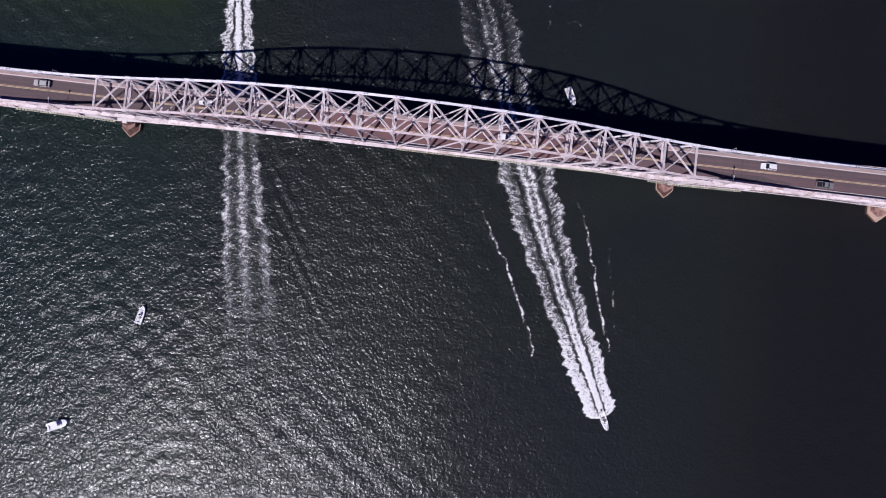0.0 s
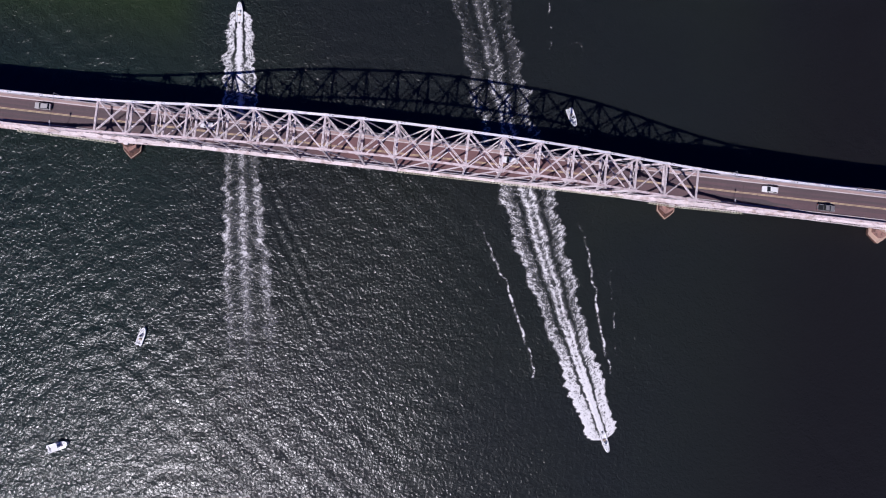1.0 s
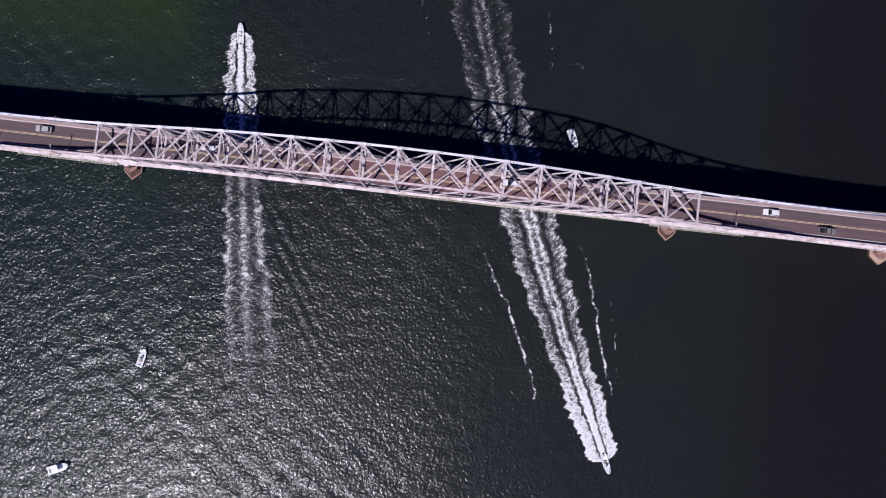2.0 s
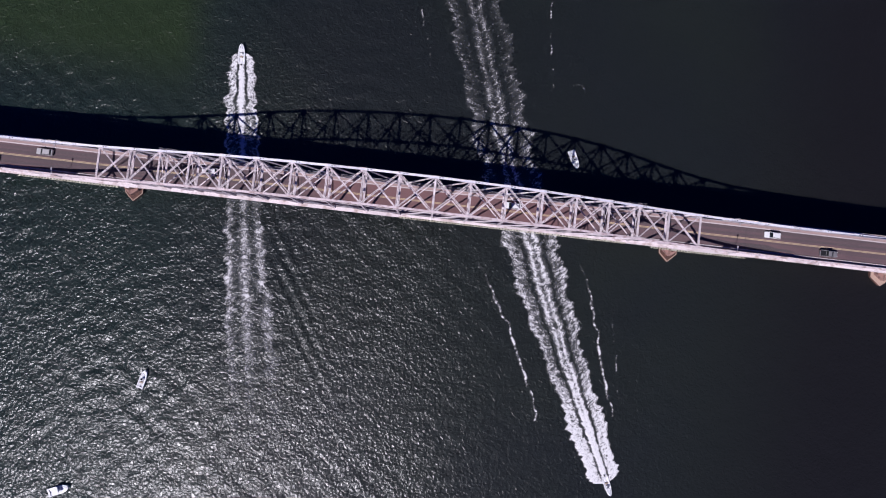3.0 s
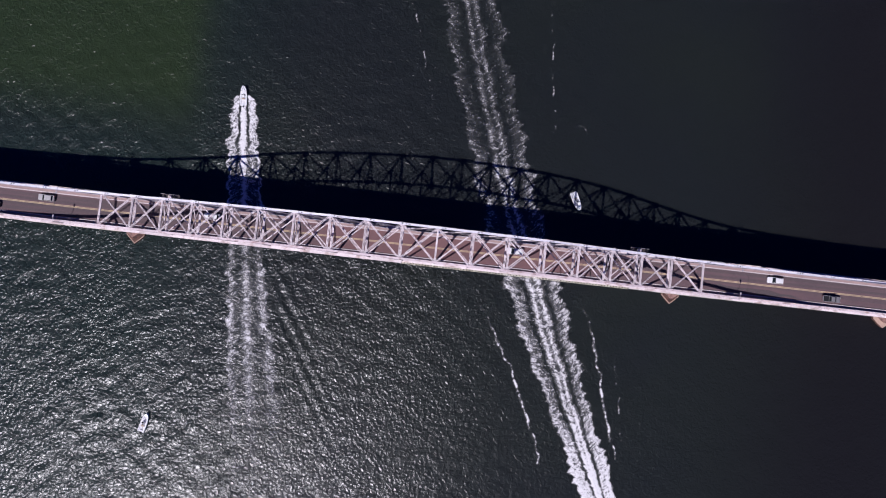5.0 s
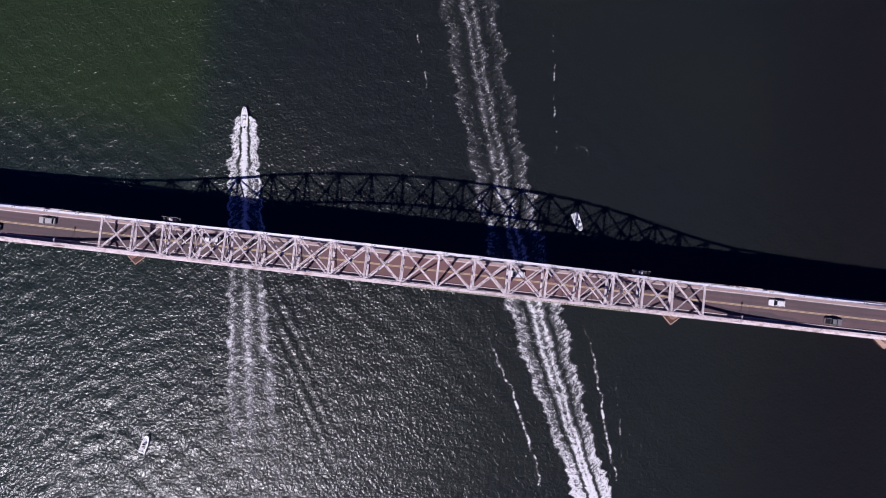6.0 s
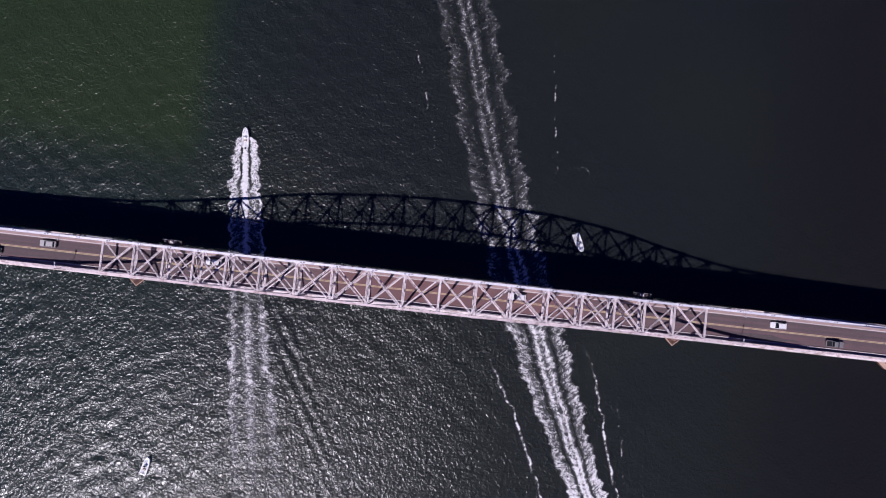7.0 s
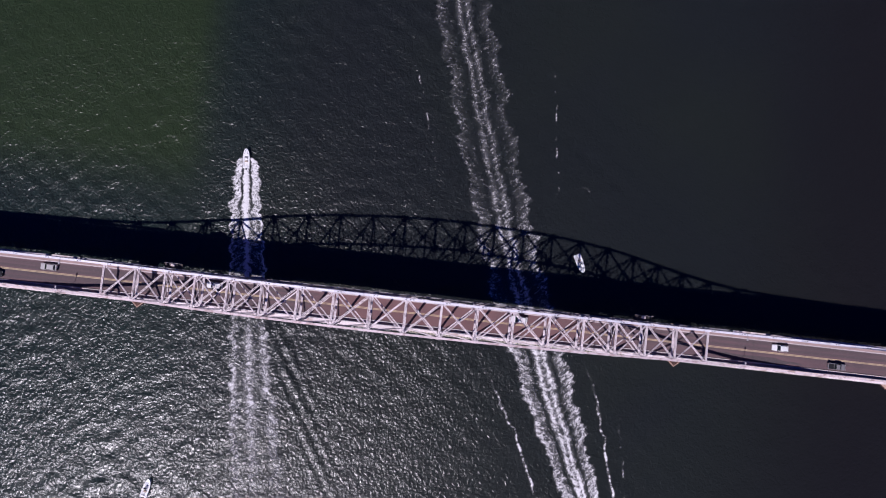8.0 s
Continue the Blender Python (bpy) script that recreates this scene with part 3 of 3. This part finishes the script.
# ---- vehicles on the deck ----
def build_car(paint, label, kind, length=4.7, width=1.85):
    """A car with its nose towards +x, its wheels on z = 0."""
    car = thing("car", label, kind, "vehicles on the bridge")
    L, w = length / 2, width / 2
    pickup = kind == "pickup truck"

    def ring(x, half, z0, z1, crown=0.0):
        return [(x, -half, z0), (x, half, z0), (x, half, z1 - 0.08), (x, half * 0.9, z1), (x, 0, z1 + crown), (x, -half * 0.9, z1), (x, -half, z1 - 0.08)]

    hood, belt = 0.92, 0.98
    body = Buf().loft([ring(-L, w * 0.84, 0.45, 0.82), ring(-L + 0.12, w * 0.95, 0.3, 0.95), ring(-L + 0.8, w, 0.25, belt), ring(0, w, 0.25, belt), ring(L - 1.3, w, 0.25, belt, 0.03), ring(L - 0.5, w * 0.96, 0.27, hood, 0.04), ring(L - 0.08, w * 0.88, 0.32, 0.78, 0.02), ring(L, w * 0.75, 0.42, 0.66)])
    part("body", body, paint, car)
    back = -0.15 * length if pickup else -L + 0.35
    front = L - 1.35
    roof = 1.62 if kind in ("suv", "pickup truck", "van") else 1.44
    cab = Buf().loft([[(back, -w * 0.93, belt), (back, w * 0.93, belt), (front, w * 0.93, belt), (front, -w * 0.93, belt)],
                      [(back + 0.3, -w * 0.76, roof - 0.05), (back + 0.3, w * 0.76, roof - 0.05), (front - 0.75, w * 0.76, roof - 0.05), (front - 0.75, -w * 0.76, roof - 0.05)]])
    part("windows", cab, GLASS, car, "dark glazing")
    part("roof_panel", Buf().loft([[(back + 0.28, -w * 0.77, roof - 0.06), (back + 0.28, w * 0.77, roof - 0.06), (front - 0.74, w * 0.77, roof - 0.06), (front - 0.74, -w * 0.77, roof - 0.06)],
                             [(back + 0.42, -w * 0.70, roof), (back + 0.42, w * 0.70, roof), (front - 0.9, w * 0.70, roof), (front - 0.9, -w * 0.70, roof)]]), paint, car)
    for s in (-1, 1):
        for x0, z0, x1, z1 in ((back, belt, back + 0.3, roof - 0.05), (front, belt, front - 0.75, roof - 0.05), ((back + front) / 2, belt, (back + front) / 2 - 0.1, roof - 0.05)):
            part("pillar", Buf().bar((x0, s * w * 0.94, z0), (x1, s * w * 0.77, z1), 0.08, 0.08), paint, car)
        part("mirror", Buf().box(front - 0.5, front - 0.3, min(s * w, s * (w + 0.2)), max(s * w, s * (w + 0.2)), 0.98, 1.12), BLACK, car)
        part("headlight", Buf().box(L - 0.2, L - 0.02, s * w * 0.62 - 0.16, s * w * 0.62 + 0.16, 0.62, 0.74), LENS, car, "clear headlight")
        part("tail_light", Buf().box(-L - 0.01, -L + 0.1, s * w * 0.7 - 0.14, s * w * 0.7 + 0.14, 0.66, 0.84), RED, car, "red tail light")
        for x in (-L + 0.9, L - 0.95):
            wheel = part("wheel", Buf().tube((x, s * (w - 0.2), 0.33), (x, s * (w + 0.01), 0.33), 0.33, 16), RUBBER, car)
            part("rim", Buf().tube((x, s * (w - 0.02), 0.33), (x, s * (w + 0.02), 0.33), 0.2, 12), CHROME, wheel)
    if pickup:
        part("load_bed", Buf().box(-L + 0.15, back - 0.1, -w * 0.82, w * 0.82, belt - 0.02, belt + 0.012), BLACK, car, "dark open load bed")
        for s in (-1, 1):
            part("bed_side", Buf().box(-L + 0.1, back - 0.05, s * w * 0.92 - 0.06, s * w * 0.92 + 0.06, belt - 0.03, belt + 0.12), paint, car)
    return car


def paint_of(name, colour):
    m, nt, b = nodes_of(name)
    dust = ramp(nt, noise_of(nt, 1.2, 4), 0.4, 0.8)
    nt.links.new(mixed(nt, dust, colour, tuple(0.85 * c + 0.02 for c in colour)), b.inputs["Base Color"])
    b.inputs["Roughness"].default_value = 0.35
    b.inputs["Coat Weight"].default_value = 0.5
    return m


CAR_WHITE, CAR_SILVER, CAR_GREY, CAR_BLACK = (paint_of(n, c) for n, c in (("white car paint", (0.78, 0.77, 0.78)), ("silver car paint", (0.45, 0.43, 0.43)), ("grey car paint", (0.20, 0.19, 0.20)), ("black car paint", (0.02, 0.02, 0.022))))
for paint, label, kind, length, x, y, turn in (
        (CAR_WHITE, "white sport utility car driving on the bridge deck", "suv", 4.8, 111.2, 1.75, 180),
        (CAR_GREY, "grey pickup truck with an open load bed on the bridge", "pickup truck", 5.3, 128.5, -1.85, 0),
        (CAR_WHITE, "white van driving on the bridge under the truss", "van", 5.0, 33.0, 1.6, 180),
        (CAR_SILVER, "pale silver sedan driving on the bridge deck", "sedan", 4.7, -105.6, 1.75, 180),
        (CAR_BLACK, "black sedan driving on the bridge deck", "sedan", 4.6, -121.0, -1.8, 0),
        (CAR_WHITE, "white sedan driving under the bridge truss", "sedan", 4.7, -57.0, 1.75, 180)):
    build_car(paint, label, kind, length).matrix_basis = pose(x, y, ROAD + 0.002, 0, 0, turn)


# ---- boats ----
def build_boat(label, length=6.6, beam=2.3, canopy=False, bow=0.62):
    """An open motor boat with its bow towards +y, its waterline at z = 0; the foredeck begins at the share bow of its length."""
    boat = thing("motor_boat", label, "boat", "boats on the river")
    L = length

    def half_at(v):
        return beam / 2 * math.sqrt(max(0.0, 1 - max(0.0, (v - 0.40) / 0.60) ** 2.6)) * (0.92 + 0.08 * min(1, v / 0.3))

    rings = []
    for k in range(19):
        v = 1 - (1 - k / 18) ** 1.5
        y, h = -L / 2 + L * v, max(0.03, half_at(v))
        sheer = 0.62 + 0.35 * v * v
        rings.append([(-h, y, sheer), (-h * 0.9, y, 0.1), (0, y, -0.35 + 0.45 * max(0, v - 0.6)), (h * 0.9, y, 0.1), (h, y, sheer), (h * 0.84, y, sheer + 0.03), (0, y, sheer + 0.02 if v > bow else 0.30), (-h * 0.84, y, sheer + 0.03)])
    part("hull", Buf().loft(rings), WHITE, boat, "white hull")
    part("cockpit_floor", Buf().prism([(-beam * 0.36, -L * 0.46), (beam * 0.36, -L * 0.46), (beam * 0.36, L * 0.1), (beam * 0.24, L * (bow - 0.5)), (-beam * 0.24, L * (bow - 0.5)), (-beam * 0.36, L * 0.1)], 0.32, 0.36), DECKGREY, boat, "grey cockpit floor")
    for s in (-1, 1):
        part("gunwale", Buf().box(s * beam * 0.45 - 0.13, s * beam * 0.45 + 0.13, -L * 0.47, L * 0.1, 0.36, 0.76), WHITE, boat)
    c = part("console", Buf().loft([[(-0.45, -0.3, 0.34), (0.45, -0.3, 0.34), (0.45, 0.7, 0.34), (-0.45, 0.7, 0.34)], [(-0.38, -0.2, 1.25), (0.38, -0.2, 1.25), (0.38, 0.35, 1.25), (-0.38, 0.35, 1.25)]]), WHITE, boat)
    part("windscreen", Buf().loft([[(-0.42, 0.3, 1.22), (0.42, 0.3, 1.22), (0.42, 0.36, 1.22), (-0.42, 0.36, 1.22)], [(-0.36, 0.05, 1.65), (0.36, 0.05, 1.65), (0.36, 0.1, 1.65), (-0.36, 0.1, 1.65)]]), GLASS, c, "dark windscreen")
    part("helm_seat", Buf().box(-0.45, 0.45, -1.15, -0.7, 0.34, 0.95), SEAT, boat, "tan helm seat")
    part("rear_bench", Buf().box(-beam * 0.34, beam * 0.34, -L * 0.46, -L * 0.39, 0.34, 0.7), WHITE, boat)
    motor = part("outboard_motor", Buf().loft([[(-0.22, -L / 2 - 0.55, 0.5), (0.22, -L / 2 - 0.55, 0.5), (0.22, -L / 2 - 0.02, 0.5), (-0.22, -L / 2 - 0.02, 0.5)], [(-0.16, -L / 2 - 0.45, 1.1), (0.16, -L / 2 - 0.45, 1.1), (0.16, -L / 2 - 0.1, 1.1), (-0.16, -L / 2 - 0.1, 1.1)]]), BLACK, boat, "black outboard motor")
    part("motor_leg", Buf().box(-0.08, 0.08, -L / 2 - 0.4, -L / 2 - 0.15, -0.5, 0.5), BLACK, motor)
    if canopy:
        top = part("canopy", Buf().box(-0.9, 0.9, -1.1, 0.9, 2.1, 2.16), WHITE, boat, "white canopy")
        for x in (-0.8, 0.8):
            for y in (-1.0, 0.8):
                part("canopy_pole", Buf().tube((x, y, 0.36), (x, y, 2.1), 0.03, 6), CHROME, top)
    part("bow_rail", Buf().tube((-beam * 0.28, L * 0.2, 1.05), (0, L * 0.47, 1.25), 0.03, 6).tube((beam * 0.28, L * 0.2, 1.05), (0, L * 0.47, 1.25), 0.03, 6), CHROME, boat)
    return boat


build_boat("white open motor boat drifting near the bridge shadow", 6.2, 2.3, bow=0.74).matrix_basis = pose(53.2, 20.9, 0, 0, 0, 206)
build_boat("white open motor boat drifting on choppy water", 6.0, 2.1, bow=0.82).matrix_basis = pose(-75.7, -64.6, 0, 0, 0, -13)
build_boat("white motor boat with a canopy drifting on glinting water", 6.8, 2.6, True).matrix_basis = pose(-97.3, -101.6, 0, 0, 0, -66)
build_boat("white speedboat running fast ahead of a foaming wake", 6.4, 2.1).matrix_basis = pose(-57.7, 42.6, 0.1, 3, 0, 5)
build_boat("white speedboat with a dark cockpit ahead of a bright wake", 6.2, 2.0).matrix_basis = pose(74.6, -82.0, 0.1, 3, 0, 202)


# ---- wakes ----
def wake(label, spine, profile, seed):
    """A foam sheet on the water along spine, which runs from the stern backwards. profile(u, d) gives half width and cover for u in -1..1 at d metres."""
    pts = [Vector((x, y, 0)) for x, y in spine]
    dist = [0.0]
    for a, b in zip(pts, pts[1:]):
        dist.append(dist[-1] + (b - a).length)
    total, step, across = dist[-1], 0.7, 41
    n = int(total / step)
    verts, cover, flat = [], [], []
    for j in range(n + 1):
        d = total * j / n
        k = min(max(i for i in range(len(dist)) if dist[i] <= d + 1e-6), len(pts) - 2)
        f = (d - dist[k]) / (dist[k + 1] - dist[k])
        p0, p1, p2, p3 = pts[max(0, k - 1)], pts[k], pts[k + 1], pts[min(len(pts) - 1, k + 2)]
        p = 0.5 * (2 * p1 + (p2 - p0) * f + (2 * p0 - 5 * p1 + 4 * p2 - p3) * f * f + (3 * p1 - p0 - 3 * p2 + p3) * f ** 3)
        along = ((p2 - p0) * (1 - f) + (p3 - p1) * f).normalized()
        right = Vector((along.y, -along.x, 0))
        for i in range(across):
            u = -1 + 2 * i / (across - 1)
            half, amount = profile(u, d)
            lump = noise.noise(Vector((u * half * 0.5, d * 0.4, seed))) * 0.5
            lift = 0.42 + 0.25 * max(0.0, amount) * (0.6 + lump)
            q = p + right * u * half
            verts.append((q.x, q.y, lift))
            cover.append(amount)
            flat.append((u * half, d - 0.4 * abs(u * half)))
    faces = [(j * across + i, j * across + i + 1, (j + 1) * across + i + 1, (j + 1) * across + i) for j in range(n) for i in range(across - 1)]
    me = bpy.data.meshes.new("wake")
    me.from_pydata(verts, [], faces)
    att = me.attributes.new("foam", "FLOAT", "POINT")
    att.data.foreach_set("value", np.array(cover, dtype=np.float32))
    uv = me.uv_layers.new(name="flow")
    uv.data.foreach_set("uv", np.array([flat[v] for f in faces for v in f], dtype=np.float32).ravel())
    me.materials.append(FOAM)
    me.polygons.foreach_set("use_smooth", [True] * len(me.polygons))
    me.update()
    return tagged(new("boat_wake", me), label, "wake", "boat wakes", "stuff")


def hump(u, centre, width):
    return math.exp(-((u - centre) / width) ** 2)


def ragged(d, seed, size):
    return size * (noise.noise(Vector((d * 0.35, seed, 0))) + noise.noise(Vector((d * 0.09, seed + 9, 0))) + 0.7 * noise.noise(Vector((d * 0.95, seed + 5, 0))))


def clamped(x):
    return min(1.0, max(0.0, x))


def wander(d, seed):
    return 0.07 * noise.noise(Vector((d * 0.13, seed, 1))) + 0.05 * noise.noise(Vector((d * 0.5, seed, 2)))


def lobes(u, d, seed, length, size):
    """Scalloped edges, out of step on the two sides."""
    k = seed if u < 0 else seed + 7.3
    wave = math.sin(2 * math.pi * d / length + 2.2 * noise.noise(Vector((d * 0.05, k, 0))))
    spikes = noise.noise(Vector((d * 0.62, k + 40, 0))) + 0.8 * noise.noise(Vector((d * 1.3, k + 60, 0)))
    return 1 + size * (0.6 * wave + 1.2 * spikes) + ragged(d, k, 0.4 * size)


def wake_fast(u, d):
    """White arms close to the boat; then thin bright edges and a jet; then lacy arms and a soft veil, thinning astern."""
    half = (1.2 + 3.2 * clamped((d - 0.3) / 3.6) ** 0.6 + 1.8 * clamped(d / 32) + 1.6 * clamped((d - 30) / 50) + (4.2 if u < 0 else 0.8) * clamped((d - 55) / 50)) * lobes(u, d, 2, 7.0, 0.12 + 0.09 * clamped(1 - (d - 16) / 14))
    young = clamped(1 - (d - 13) / 12)
    middle = clamped((d - 14) / 10) * clamped((52 - d) / 14)
    old = clamped((d - 42) / 18)
    u += wander(d, 4) * clamped(d / 25)
    a = abs(u)
    c = 0.12 + 0.40 * young + 0.17 * middle - 0.01 * old
    c -= 0.42 * young * (1 + wander(d, 21) * 6) * hump(a, 0.25 + 0.05 * clamped(d / 15), 0.085)
    c += (0.30 * young + 0.34 * middle + 0.27 * old) * hump(u, 0, 0.12 + 0.09 * old)
    c += 0.36 * middle * hump(a, 0.84, 0.09) * (1 + 4 * wander(d, 51))
    c += 0.28 * old * (1 + wander(d if u < 0 else d + 300, 27) * 9) * hump(a, 0.72 - 0.06 * old + 2.2 * wander(d if u < 0 else d + 70, 61), 0.22)
    c -= 0.06 * clamped((d - 70) / 40)
    return half, (c - 0.75 * a ** 9) * clamped(d / 0.8) * clamped(1 - max(0, (d - 76) / 62) ** 1.5)


def wake_bright(u, d):
    """Dense white near the boat, then a broad jet of two threads with feathery scalloped bands either side."""
    half = (1.0 + 4.6 * clamped((d - 0.6) / 4.0) ** 0.6 + 2.2 * clamped(d / 60) + 2.6 * clamped((d - 40) / 60)) * lobes(u, d, 5, 16.0, 0.15)
    young = clamped(1 - (d - 8) / 34)
    old = clamped((d - 85) / 55)
    u += wander(d, 8) * clamped(d / 30)
    a = abs(u)
    gap = 0.15 + 0.15 * clamped(d / 45)
    c = 0.27 + 0.32 * young - 0.14 * old
    c -= (0.16 + 0.28 * young) * (1 - 0.6 * old) * (1 + wander(d, 35) * 4) * (hump(u, -gap - 0.04, 0.085 - 0.02 * young) + hump(u, gap + 0.07, 0.085 - 0.02 * young))
    c += (0.22 + 0.05 * young - 0.08 * old) * max(hump(u, -0.42 * gap, 0.075), hump(u, 0.48 * gap, 0.07))
    c += (0.16 - 0.04 * old) * (1 + wander(d, 31) * 5) * hump(a, 0.80, 0.15)
    return half, (c - 0.75 * a ** 11) * clamped(d / 0.8)


wake("white foaming wake of a speedboat running under the bridge", [(-57.7, 43.2), (-57.2, 38.4), (-56.5, 31.6), (-54.6, 18), (-52.0, 0), (-49.8, -14.8), (-47.6, -30), (-45.6, -43), (-43.0, -58), (-40.5, -72), (-38, -88)], wake_fast, 3)
wake("broad white foaming wake crossing under the bridge", [(74.3, -81.2), (66.4, -64), (59.6, -49.3), (51.2, -30.4), (42.9, -9.5), (37.5, 4), (32.0, 17), (27.4, 31), (22.3, 47), (15.6, 69), (9.2, 91), (3.0, 113)], wake_bright, 7)


def streak(u, d):
    """A thin broken line of old foam."""
    mid = 0.9 * noise.noise(Vector((d * 0.22, 3.1, 0)))
    return 1.6 * (1 + ragged(d, 31, 0.4)), (0.33 + ragged(d, 33, 0.42)) * hump(u, mid, 0.32) * clamped(d / 12) - 0.3 * u ** 8


def faint_streak(u, d):
    half, c = streak(u, d)
    return half, c - 0.24


def curl(u, d):
    """A short wisp of foam, brightest in its bend."""
    return 1.3 * (1 + ragged(d, 41, 0.5)), (0.30 * hump(d, 4.5, 4.0) + ragged(d, 43, 0.2)) * hump(u, 0, 0.4) - 0.06 - 0.3 * u ** 8


wake("thin broken foam line beside an old wake", [(24.5, -14.0), (32.2, -25.8), (38.9, -37.6), (46.0, -52.9), (50.0, -64.0)], streak, 11)
wake("thin broken foam line beside an old wake", [(58.1, -11.2), (63.7, -24.2), (67.3, -38.2), (71.3, -51.2), (74.0, -60.0)], streak, 12)
wake("faint foam line drifting on dark water", [(8.3, 34.7), (3.2, 47.1), (-0.9, 61.7), (-6.7, 79.9)], faint_streak, 13)
wake("faint foam line beside a broad wake", [(68.6, -14.6), (70.6, -26.1), (72.7, -37.6), (74.1, -46.4), (75.5, -54.0)], faint_streak, 14)
wake("faint dotted foam line on calm dark water", [(37.2, 97.3), (39.5, 80.0), (41.4, 61.8), (43.8, 42.4)], faint_streak, 15)
wake("small curl of foam drifting near the bridge shadow", [(49.5, 44.5), (52.5, 45.6), (54.6, 43.4), (54.2, 40.0), (53.6, 36.8)], curl, 16)
